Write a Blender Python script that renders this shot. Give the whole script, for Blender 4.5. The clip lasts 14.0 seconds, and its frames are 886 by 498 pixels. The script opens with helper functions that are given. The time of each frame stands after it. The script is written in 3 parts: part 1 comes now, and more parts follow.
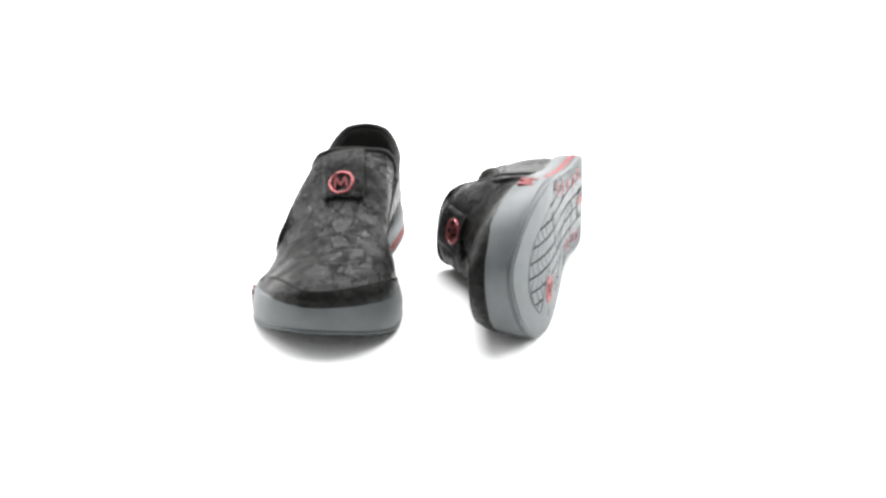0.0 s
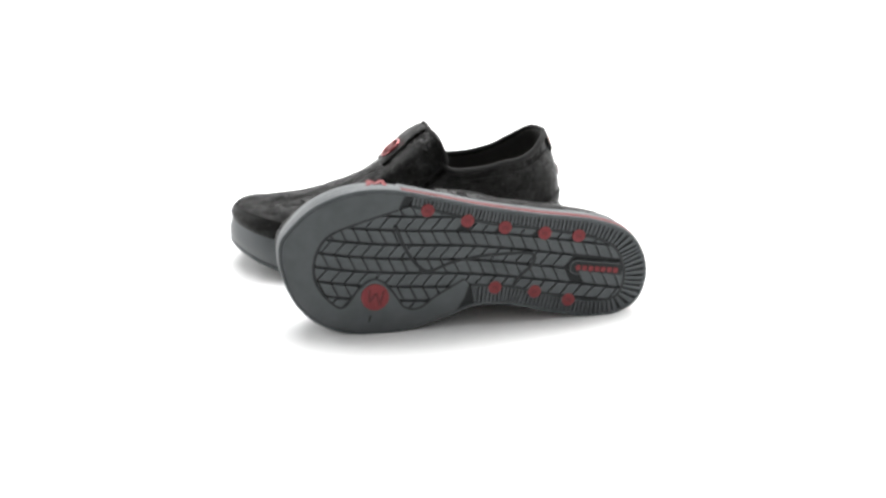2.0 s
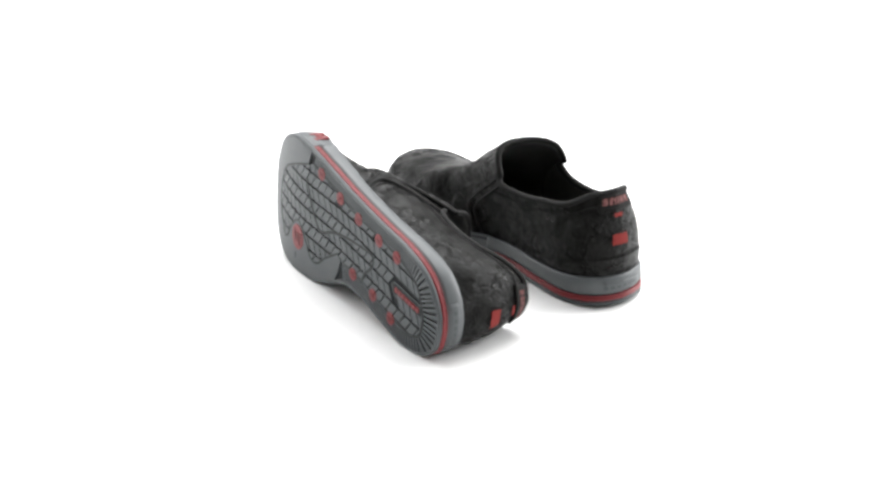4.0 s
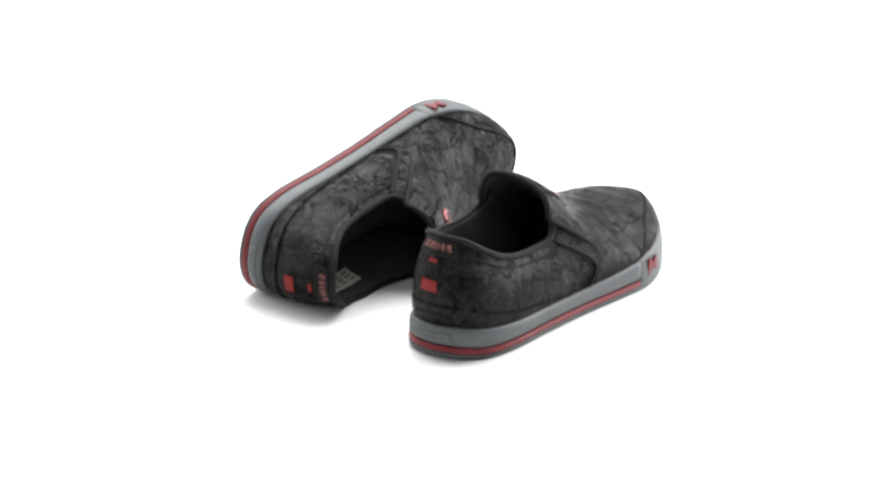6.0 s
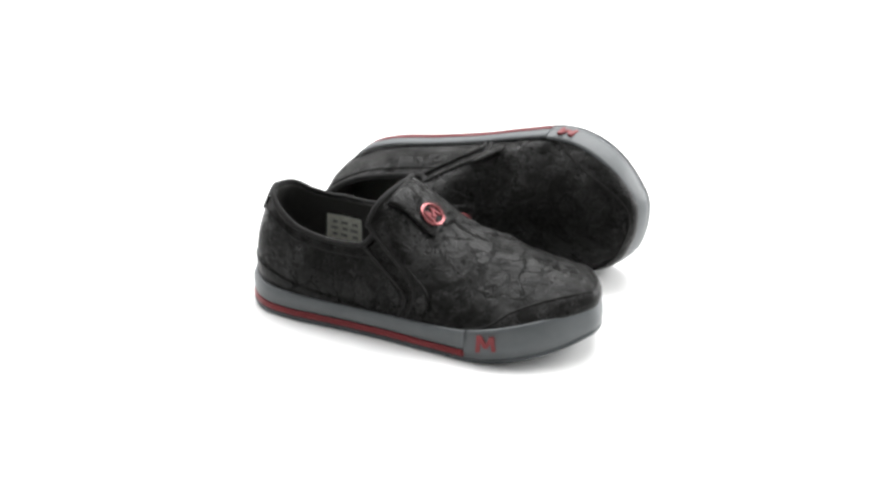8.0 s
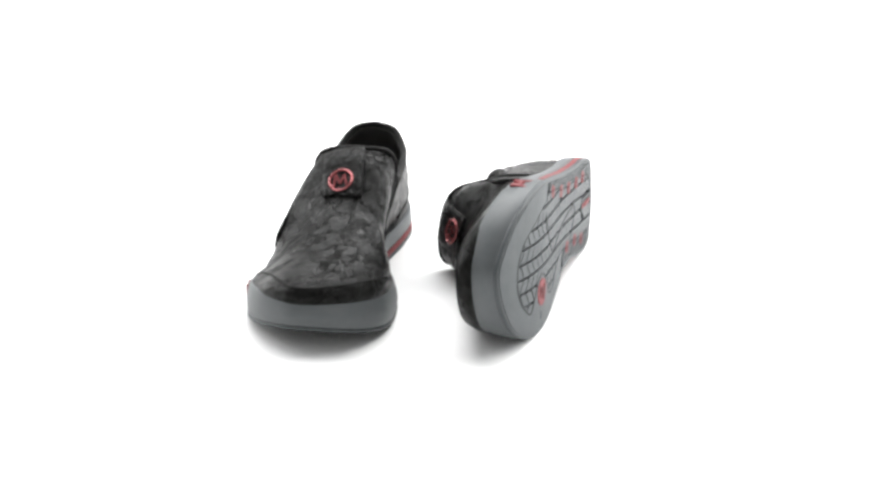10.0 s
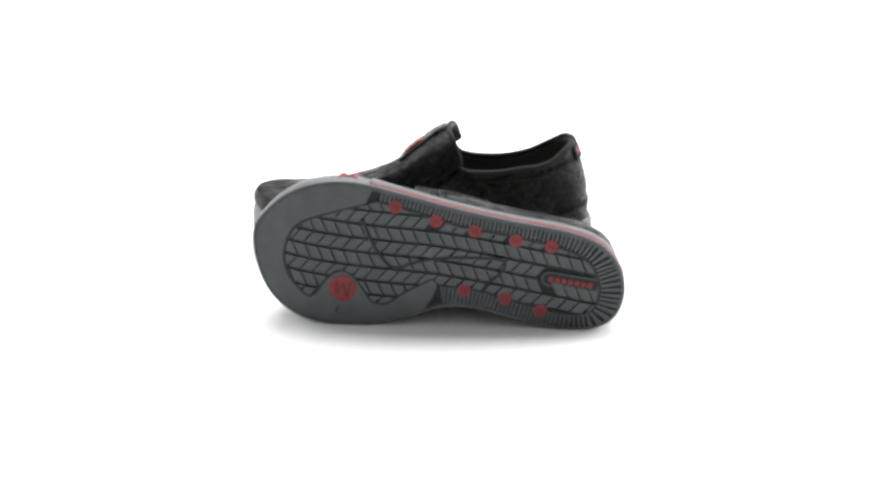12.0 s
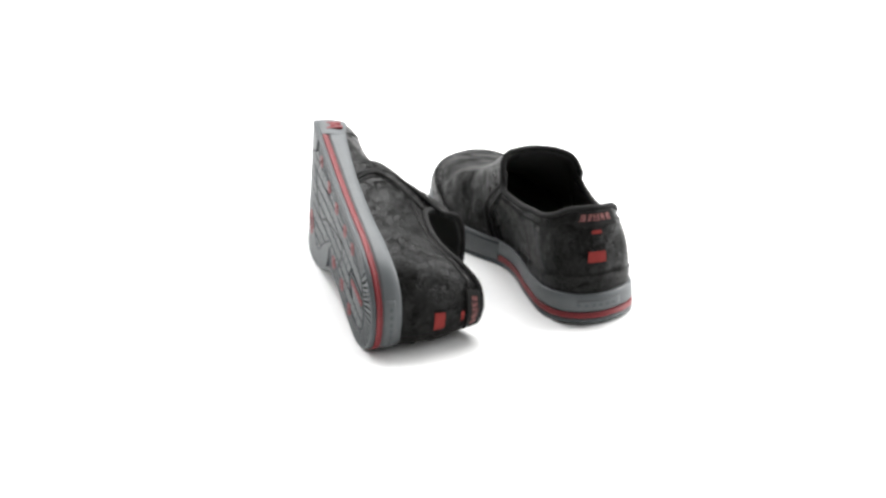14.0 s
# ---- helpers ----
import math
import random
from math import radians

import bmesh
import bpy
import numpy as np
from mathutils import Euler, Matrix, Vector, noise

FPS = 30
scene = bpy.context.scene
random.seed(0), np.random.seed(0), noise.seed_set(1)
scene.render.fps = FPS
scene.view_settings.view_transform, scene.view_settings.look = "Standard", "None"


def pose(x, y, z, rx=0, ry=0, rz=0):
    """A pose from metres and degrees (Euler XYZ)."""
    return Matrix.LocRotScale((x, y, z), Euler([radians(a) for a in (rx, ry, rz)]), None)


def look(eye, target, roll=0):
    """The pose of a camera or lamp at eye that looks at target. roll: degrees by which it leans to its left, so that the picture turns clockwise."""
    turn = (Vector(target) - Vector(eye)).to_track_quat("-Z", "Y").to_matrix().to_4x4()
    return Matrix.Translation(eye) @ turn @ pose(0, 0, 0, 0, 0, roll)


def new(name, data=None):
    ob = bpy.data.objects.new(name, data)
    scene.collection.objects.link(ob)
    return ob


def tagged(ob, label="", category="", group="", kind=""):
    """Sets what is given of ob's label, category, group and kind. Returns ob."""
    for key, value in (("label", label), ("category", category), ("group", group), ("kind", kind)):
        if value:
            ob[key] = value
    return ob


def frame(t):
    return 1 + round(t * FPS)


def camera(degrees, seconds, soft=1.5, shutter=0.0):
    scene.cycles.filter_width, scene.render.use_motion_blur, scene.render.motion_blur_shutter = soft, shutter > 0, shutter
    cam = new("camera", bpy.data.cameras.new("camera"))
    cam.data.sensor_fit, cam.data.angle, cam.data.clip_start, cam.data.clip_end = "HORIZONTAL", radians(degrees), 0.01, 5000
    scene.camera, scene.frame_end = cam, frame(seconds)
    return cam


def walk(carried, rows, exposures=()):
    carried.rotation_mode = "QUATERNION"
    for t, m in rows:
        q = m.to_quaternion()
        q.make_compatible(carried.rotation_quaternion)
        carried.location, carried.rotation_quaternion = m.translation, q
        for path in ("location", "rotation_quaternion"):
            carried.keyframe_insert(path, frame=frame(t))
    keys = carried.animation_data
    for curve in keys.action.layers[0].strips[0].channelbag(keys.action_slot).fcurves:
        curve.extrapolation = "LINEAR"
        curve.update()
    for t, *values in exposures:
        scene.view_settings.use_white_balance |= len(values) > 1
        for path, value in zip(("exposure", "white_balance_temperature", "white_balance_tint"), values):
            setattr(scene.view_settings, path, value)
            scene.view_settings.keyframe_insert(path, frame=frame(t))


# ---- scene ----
cam = camera(26.78, 14.0, soft=2.9)
EYE = Vector((0.0, -1.4922, 0.6362))
PITCH, YAW = radians(-22.217), radians(-0.091)
AHEAD = Vector((math.sin(YAW) * math.cos(PITCH), math.cos(YAW) * math.cos(PITCH), math.sin(PITCH)))
STAND = look(EYE, EYE + AHEAD, 0.27)
walk(cam, [(0.0, STAND), (14.0, STAND)], [(0.0, 0.52), (0.25, 0.25), (0.5, 0.05), (1.0, 0.0), (14.0, 0.0)])

# ---- light: a white studio with a large overhead softbox ----
world = bpy.data.worlds.new("studio")
world.use_nodes = True
world.node_tree.nodes["Background"].inputs[0].default_value = (1.0, 1.0, 1.0, 1)
world.node_tree.nodes["Background"].inputs[1].default_value = 0.40
scene.world = world


def softbox(name, eye, target, w, h, watts, tone=(1, 1, 1)):
    data = bpy.data.lights.new(name, "AREA")
    data.shape, data.size, data.size_y, data.energy, data.color = "RECTANGLE", w, h, watts, tone
    ob = new(name, data)
    ob.matrix_world = look(eye, target)
    return ob


softbox("softbox_overhead", (0.1, 1.2, 2.0), (0, 0.05, 0), 2.8, 2.0, 145.0)
softbox("softbox_right", (1.8, 0.7, 0.8), (0, 0, 0.05), 1.2, 1.2, 62.0)
softbox("softbox_left", (-1.7, 0.95, 0.8), (0, 0, 0.05), 1.2, 1.2, 30.0)


# ---- materials ----
def material(name):
    m = bpy.data.materials.new(name)
    m.use_nodes = True
    nt = m.node_tree
    return m, nt, nt.nodes["Principled BSDF"]


def node(nt, kind, **inputs):
    n = nt.nodes.new(kind)
    for key, value in inputs.items():
        n.inputs[key.replace("_", " ")].default_value = value
    return n


def ramp(nt, source, stops):
    r = nt.nodes.new("ShaderNodeValToRGB")
    els = r.color_ramp.elements
    while len(els) < len(stops):
        els.new(0.5)
    for e, (at, c) in zip(els, stops):
        e.position, e.color = at, (c if len(c) == 4 else (*c, 1))
    nt.links.new(source, r.inputs[0])
    return r


def noise_tex(nt, coords, scale, detail=4.0, rough=0.55, distortion=0.0):
    n = node(nt, "ShaderNodeTexNoise", Scale=scale, Detail=detail, Roughness=rough, Distortion=distortion)
    nt.links.new(coords, n.inputs["Vector"])
    return n


def rubber(name, low, high, rough=0.5, grain=900.0, bump=0.12):
    m, nt, b = material(name)
    co = nt.nodes.new("ShaderNodeTexCoord").outputs["Object"]
    wide = noise_tex(nt, co, 45.0, 5.0, 0.6)
    nt.links.new(ramp(nt, wide.outputs["Fac"], [(0.35, low), (0.68, high)]).outputs[0], b.inputs["Base Color"])
    fine = noise_tex(nt, co, grain, 3.0)
    r = ramp(nt, fine.outputs["Fac"], [(0.3, (rough - 0.07,) * 3), (0.7, (rough + 0.08,) * 3)])
    nt.links.new(r.outputs[0], b.inputs["Roughness"])
    bp = node(nt, "ShaderNodeBump", Strength=bump, Distance=0.0004)
    nt.links.new(fine.outputs["Fac"], bp.inputs["Height"])
    nt.links.new(bp.outputs[0], b.inputs["Normal"])
    b.inputs["Specular IOR Level"].default_value = 0.3
    return m


def leather():
    """Black waxed leather: creased, cracked and polished in patches."""
    m, nt, b = material("black_distressed_leather")
    co = nt.nodes.new("ShaderNodeTexCoord").outputs["Object"]
    wob = noise_tex(nt, co, 40.0, 5.0, 0.65)
    mix = nt.nodes.new("ShaderNodeMix")
    mix.data_type = "RGBA"
    mix.blend_type = "LINEAR_LIGHT"
    mix.inputs["Factor"].default_value = 0.022
    nt.links.new(co, mix.inputs["A"])
    nt.links.new(wob.outputs["Color"], mix.inputs["B"])
    warped = mix.outputs["Result"]

    def cracks(scale, width):
        v = node(nt, "ShaderNodeTexVoronoi", Scale=scale)
        v.feature = "DISTANCE_TO_EDGE"
        nt.links.new(warped, v.inputs["Vector"])
        return ramp(nt, v.outputs["Distance"], [(0.0, (0, 0, 0)), (width, (1, 1, 1))]).outputs[0]

    def math_node(op, a, c):
        n = nt.nodes.new("ShaderNodeMath")
        n.operation = op
        for k, v in enumerate((a, c)):
            if isinstance(v, (int, float)):
                n.inputs[k].default_value = v
            else:
                nt.links.new(v, n.inputs[k])
        return n.outputs[0]

    # broken creases: a cell net that fades in and out, and finer cracks where the wax is worn
    where = ramp(nt, noise_tex(nt, co, 15.0, 3.0, 0.6).outputs["Fac"], [(0.36, (0.85, 0.85, 0.85)), (0.50, (0, 0, 0))]).outputs[0]
    wide = math_node("MAXIMUM", cracks(46.0, 0.055), where)
    fine = cracks(120.0, 0.15)
    fold = noise_tex(nt, warped, 30.0, 3.0, 0.55, 1.2)
    crease = ramp(nt, fold.outputs["Fac"], [(0.465, (1, 1, 1)), (0.5, (0, 0, 0)), (0.535, (1, 1, 1))]).outputs[0]
    patch = noise_tex(nt, warped, 26.0, 6.0, 0.68, 0.3)
    worn = ramp(nt, patch.outputs["Fac"], [(0.44, (0, 0, 0)), (0.64, (1, 1, 1))]).outputs[0]
    grain = noise_tex(nt, co, 500.0, 4.0, 0.7)
    tone = ramp(nt, patch.outputs["Fac"], [(0.36, (0.0054, 0.0054, 0.0050)), (0.54, (0.0062, 0.0061, 0.0056)), (0.72, (0.0074, 0.0072, 0.0066))])
    lines = math_node("MULTIPLY", math_node("MULTIPLY", math_node("ADD", math_node("MULTIPLY", wide, 0.65), 0.35), math_node("ADD", math_node("MULTIPLY", crease, 0.4), 0.6)),
                      math_node("ADD", math_node("MULTIPLY", fine, 0.35), 0.65))
    dark = nt.nodes.new("ShaderNodeMix")
    dark.data_type, dark.blend_type = "RGBA", "MULTIPLY"
    dark.inputs["Factor"].default_value = 0.75
    nt.links.new(tone.outputs[0], dark.inputs["A"])
    nt.links.new(lines, dark.inputs["B"])
    nt.links.new(dark.outputs["Result"], b.inputs["Base Color"])
    sp = math_node("MULTIPLY", math_node("ADD", math_node("MULTIPLY", worn, 0.11), 0.115), lines)
    nt.links.new(sp, b.inputs["Specular IOR Level"])
    r = ramp(nt, patch.outputs["Fac"], [(0.40, (0.38,) * 3), (0.64, (0.24,) * 3)])
    nt.links.new(r.outputs[0], b.inputs["Roughness"])
    h = math_node("ADD", math_node("ADD", math_node("MULTIPLY", wide, 1.0), math_node("MULTIPLY", crease, 0.25)),
                  math_node("ADD", math_node("MULTIPLY", math_node("MULTIPLY", fine, worn), 0.6), math_node("MULTIPLY", grain.outputs["Fac"], 0.2)))
    bp = node(nt, "ShaderNodeBump", Strength=0.9, Distance=0.0011)
    nt.links.new(h, bp.inputs["Height"])
    nt.links.new(bp.outputs[0], b.inputs["Normal"])
    return m


def cloth(name, low, high, scale=700.0, rough=0.85):
    m, nt, b = material(name)
    co = nt.nodes.new("ShaderNodeTexCoord").outputs["Object"]
    n = noise_tex(nt, co, scale, 3.0)
    nt.links.new(ramp(nt, n.outputs["Fac"], [(0.3, low), (0.7, high)]).outputs[0], b.inputs["Base Color"])
    b.inputs["Roughness"].default_value = rough
    b.inputs["Specular IOR Level"].default_value = 0.2
    bp = node(nt, "ShaderNodeBump", Strength=0.4, Distance=0.0005)
    nt.links.new(n.outputs["Fac"], bp.inputs["Height"])
    nt.links.new(bp.outputs[0], b.inputs["Normal"])
    return m


GREY = rubber("grey_rubber", (0.0800, 0.0873, 0.0906), (0.0967, 0.1040, 0.1080), 0.46)
SOLE = rubber("dark_grey_rubber", (0.0530, 0.0598, 0.0628), (0.0678, 0.0752, 0.0788), 0.5)
# the sole's rubber again, darkened to hold the shade of its grooves
GROOVE_SHADE = rubber("groove_shade_rubber", (0.0120, 0.0135, 0.0142), (0.0180, 0.0200, 0.0210), 0.7)
RED = rubber("red_rubber", (0.1517, 0.0185, 0.0215), (0.1924, 0.0252, 0.0289), 0.5)
DEEP_RED = rubber("deep_red_rubber", (0.0825, 0.0105, 0.0128), (0.1125, 0.0150, 0.0165), 0.5)
RED_CLOTH = cloth("red_label_cloth", (0.1650, 0.0200, 0.0175), (0.2100, 0.0280, 0.0250))
LEATHER = leather()
SUEDE = cloth("black_suede", (0.0050, 0.0049, 0.0046), (0.0095, 0.0092, 0.0088), 520.0, 0.8)
BINDING = cloth("black_binding_tape", (0.0052, 0.0051, 0.0049), (0.0100, 0.0098, 0.0095), 900.0, 0.75)
LINING = cloth("black_lining_cloth", (0.0320, 0.0318, 0.0305), (0.0480, 0.0476, 0.0455), 1100.0, 0.95)
LABEL = cloth("pale_label_cloth", (0.5670, 0.5805, 0.5130), (0.7560, 0.7695, 0.7020), 260.0)
INK = cloth("grey_print", (0.22, 0.22, 0.20), (0.36, 0.36, 0.34))
PRINT = cloth("pale_print", (0.16, 0.16, 0.155), (0.24, 0.24, 0.235))
THREAD = cloth("dull_red_thread", (0.0500, 0.0130, 0.0130), (0.2400, 0.1100, 0.1050), 420.0)
METAL, _nt, _b = material("pale_red_metal")
_b.inputs["Base Color"].default_value = (0.34, 0.105, 0.11, 1)
_b.inputs["Metallic"].default_value = 0.65
_b.inputs["Roughness"].default_value = 0.2
PAPER = rubber("white_sweep_paper", (0.86, 0.86, 0.855), (0.88, 0.88, 0.875), 0.75, 300.0, 0.04)


# ---- small geometry kit (millimetres in, metres out) ----
def part(name, bm, mat, parent=None, label="", smooth=True, mats=(), sheet=False):
    bmesh.ops.recalc_face_normals(bm, faces=bm.faces)
    if sheet:
        # an open sheet round the foot: its front faces away from the foot's middle line
        mid = Vector((0, 0.13, 0.03))
        if sum((f.calc_center_median() - mid).dot(f.normal) * f.calc_area() for f in bm.faces) < 0:
            bmesh.ops.reverse_faces(bm, faces=bm.faces[:])
    me = bpy.data.meshes.new(name)
    bm.to_mesh(me)
    bm.free()
    for f in me.polygons:
        f.use_smooth = smooth
    for mm in (mat, *mats):
        me.materials.append(mm)
    ob = new(name, me)
    ob.parent = parent
    if label:
        tagged(ob, label)
    return ob


def smooth_step(a, b, v):
    k = min(1.0, max(0.0, (v - a) / (b - a)))
    return k * k * (3 - 2 * k)


def curve(keys):
    """A smooth function through (x, value) keys."""
    xs = [k[0] for k in keys]
    ys = [k[1] for k in keys]
    ms = []
    for i in range(len(xs)):
        a, b = max(0, i - 1), min(len(xs) - 1, i + 1)
        ms.append((ys[b] - ys[a]) / (xs[b] - xs[a]))

    def f(x):
        if x <= xs[0]:
            return ys[0]
        if x >= xs[-1]:
            return ys[-1]
        i = max(j for j in range(len(xs) - 1) if xs[j] <= x)
        h = xs[i + 1] - xs[i]
        u = (x - xs[i]) / h
        return (ys[i] * (2 * u**3 - 3 * u**2 + 1) + ms[i] * h * (u**3 - 2 * u**2 + u)
                + ys[i + 1] * (3 * u**2 - 2 * u**3) + ms[i + 1] * h * (u**3 - u**2))
    return f


def loop_curve(pts, n):
    """n even samples of a closed smooth line through pts."""
    dense = []
    k = len(pts)
    for i in range(k):
        p = [Vector(pts[(i + j - 1) % k]) for j in range(4)]
        for s in range(24):
            u = s / 24
            dense.append(0.5 * (2 * p[1] + (p[2] - p[0]) * u + (2 * p[0] - 5 * p[1] + 4 * p[2] - p[3]) * u * u
                                + (3 * p[1] - p[0] - 3 * p[2] + p[3]) * u**3))
    return even(dense, n, True)


def even(line, n, closed=False):
    pts = line + ([line[0]] if closed else [])
    run = [0.0]
    for a, b in zip(pts, pts[1:]):
        run.append(run[-1] + (b - a).length)
    out, i = [], 0
    for s in range(n):
        d = run[-1] * s / (n if closed else n - 1)
        while i < len(pts) - 2 and run[i + 1] < d:
            i += 1
        u = (d - run[i]) / max(1e-9, run[i + 1] - run[i])
        out.append(pts[i].lerp(pts[i + 1], u))
    return out


def open_curve(pts, n):
    p = [Vector(q) for q in pts]
    p = [2 * p[0] - p[1]] + p + [2 * p[-1] - p[-2]]
    dense = []
    for i in range(1, len(p) - 2):
        for s in range(16):
            u = s / 16
            a, b, c, d = p[i - 1:i + 3]
            dense.append(0.5 * (2 * b + (c - a) * u + (2 * a - 5 * b + 4 * c - d) * u * u + (3 * b - a - 3 * c + d) * u**3))
    dense.append(p[-2])
    return even(dense, n)


MM = 0.001


class Shoe:
    """Shape of a slip-on shoe: x to the outer side (times side), y to the toe, z up, from the heel's end of the sole."""

    OUTLINE = [(5, -9.5), (28, -2), (45, 15.5), (52, 45), (53, 90), (55.5, 138), (59.8, 180), (62.3, 220), (55, 250), (38.5, 275), (16, 291.5),
               (0, 296.3), (-23, 290.5), (-45, 276.5), (-58, 255), (-61, 228), (-56, 192), (-42, 158), (-29, 133), (-26, 104), (-30, 66),
               (-30.5, 25.5), (-18, -2.5)]
    N = 240

    def __init__(self, side):
        self.side = side
        self.ring = loop_curve(self.OUTLINE, self.N)
        self.out = []
        for i in range(self.N):
            t = (self.ring[(i + 1) % self.N] - self.ring[i - 1]).normalized()
            self.out.append(Vector((t.y, -t.x)))
        self.toe = max(range(self.N), key=lambda i: self.ring[i].y)
        self.fox = curve([(-2, 28), (20, 25), (50, 23), (100, 22), (150, 22.5), (200, 25), (225, 29), (250, 34.5), (270, 39), (285, 42), (293, 43.5)])
        self.ridge = curve([(118, 112), (128, 109), (140, 99), (152, 88.5), (164, 80.5), (178, 74), (196, 68.5), (220, 63), (248, 59.3), (266, 56.3)])
        self.ridge_x = curve([(118, -11), (140, -13), (165, -15), (200, -15), (240, -14), (268, -8)])
        self.fall = curve([(115, 0.0055), (140, 0.007), (160, 0.008), (225, 0.0075), (260, 0.0045), (285, 0.003)])
        self.collar_z = curve([(8, 97), (15, 94.5), (24, 88), (34, 81.5), (46, 75), (67, 70), (91, 69.5), (108, 72.5), (114, 79), (121, 89)])
        self.collar_w = curve([(8, 0), (10.5, 10), (15, 18), (24, 25.5), (34, 30), (46, 32.5), (67, 34.5), (91, 36.5), (106, 38), (113, 36), (121, 31)])

    @staticmethod
    def spring(y):
        return 18.0 * max(0.0, (y - 200) / 94) ** 2 + 2.8 * min(1.0, max(0.0, (32 - y) / 38)) ** 2

    def at(self, v):
        return Vector((v[0] * self.side * MM, v[1] * MM, v[2] * MM))

    def index(self, y, outer):
        """Where the sole's edge passes y on its outer or inner side."""
        rng = range(0, self.toe) if outer else range(self.toe, self.N)
        return min(rng, key=lambda i: abs(self.ring[i].y - y))

    def rim(self, s, inset):
        """A place on the sole's edge, s in samples, moved inwards."""
        i = int(math.floor(s))
        u = s - i
        a, b = i % self.N, (i + 1) % self.N
        p = self.ring[a].lerp(self.ring[b], u)
        n = self.out[a].lerp(self.out[b], u).normalized()
        return p - n * inset, n

    # -- the upper, in strips from the sole's edge up to the ridge or the collar --
    def path(self, p, n, top, phi, front, bulge_y, swell, m=0.92):
        a = phi * math.pi / 2
        wall_h = phi ** (1.7 - 0.5 * front)
        arch_h = 1 - max(0.0, math.cos(a)) ** m
        arch_v = math.sin(a) ** m
        h = wall_h + (arch_h - wall_h) * front
        v = phi + (arch_v - phi) * front
        z0 = self.fox(p.y) - 5
        x = p.x + (top.x - p.x) * h
        lin = p.y + (top.y - p.y) * (phi + (h - phi) * front)
        d = (phi - 0.45) / (0.45 if phi < 0.45 else 0.55)
        y = lin + bulge_y * max(0.0, 1.06 - math.sqrt(d * d + 0.12)) * 1.35
        z = z0 + (top.z - z0) * v
        sw = swell * math.sin(math.pi * phi)
        return Vector((x + n.x * sw, y + n.y * sw, z))

    def meet(self, y, outer, inset):
        """The sample at which the inset edge passes y."""
        lo, hi = (0.0, float(self.toe)) if outer else (float(self.N), float(self.toe))
        for _ in range(40):
            mid = (lo + hi) / 2
            lo, hi = (mid, hi) if self.rim(mid, inset)[0].y < y else (lo, mid)
        return (lo + hi) / 2

    def vamp(self, s, phi):
        p, n = self.rim(s, 6.0)
        outer = 1 if (s % self.N) <= self.toe else -1
        y = p.y
        if y < 176:
            e = smooth_step(0, 1, (y - 148) / 28) if y > 148 else 0.0
            k = 1 - e
            ex = (33.5 if outer > 0 else 34) * math.sin(k * math.pi / 2) ** (1.0 if outer > 0 else 0.8)
            top = Vector((outer * ex - 11 * (1 - k), 119 - 10 * k ** 1.6, 112.5 - 25.0 * k ** 2.6))
        else:
            u = min(1.0, (y - 176) / (289.4 - 176))
            ty = 119 + (266 - 119) * u ** 0.94
            top = Vector((self.ridge_x(ty), ty, self.ridge(ty)))
        front = smooth_step(146, 190, y)
        bulge = 27 * smooth_step(60, 150, y) * (1 - smooth_step(165, 250, y))
        swell = (3.0 if outer < 0 else 3.0 + 1.2 * smooth_step(150, 170, y) * (1 - smooth_step(225, 265, y))) + 3.2 * smooth_step(225, 285, y)
        flat = smooth_step(150, 178, y) * (1 - smooth_step(250, 293, y))
        v = self.path(p, n, top, phi, front, bulge, swell, 0.95 + (0.62 * (0.45 + 0.55 * smooth_step(165, 200, y)) if outer > 0 else 0.08) * flat)
        # the instep is flat on top and falls away to the outer side
        off = v.x - self.ridge_x(v.y)
        limit = self.ridge(v.y) - (self.fall(v.y) if off > 0 else 0.002) * off * off
        over = v.z - limit
        if v.y < 285 and over > -3:
            v.z -= (over + 3) ** 2 / 12 if over < 3 else over
        return v

    def quarter(self, s, phi):
        p, n = self.rim(s, 5.0)
        s0 = s % self.N
        outer = 1 if s0 <= self.toe else -1
        heel = min(s0, self.N - s0)
        y = p.y
        ty = self.quarter_y(y, heel)
        w = self.collar_w(ty)
        top = Vector((outer * w + 6 * (1 - ty / 120), ty, self.collar_z(ty) + (9.5 * smooth_step(22, 60, ty) if outer < 0 else 0.8 * smooth_step(22, 60, ty))))
        bulge = 27 * smooth_step(60, 150, y)
        swell = 3.0 + 3.2 * (1 - smooth_step(0, 30, y)) + (2.4 * smooth_step(25, 80, y) if outer > 0 else 0.0)
        return self.path(p, n, top, phi, 0.0, bulge, swell)

    @staticmethod
    def quarter_y(y, heel):
        return curve([(-4, 8), (8, 14.5), (22, 26), (50, 51), (100, 88), (150, 110), (170, 119)])(max(-4.0, y))

    @staticmethod
    def lifted(fn, s, phi, lift):
        du = fn(s + 0.4, phi) - fn(s - 0.4, phi)
        dv = fn(s, min(1, phi + 0.01)) - fn(s, max(0, phi - 0.01))
        nn = du.cross(dv)
        return fn(s, phi) + (nn.normalized() * lift if nn.length > 1e-6 else Vector((0, 0, 0)))

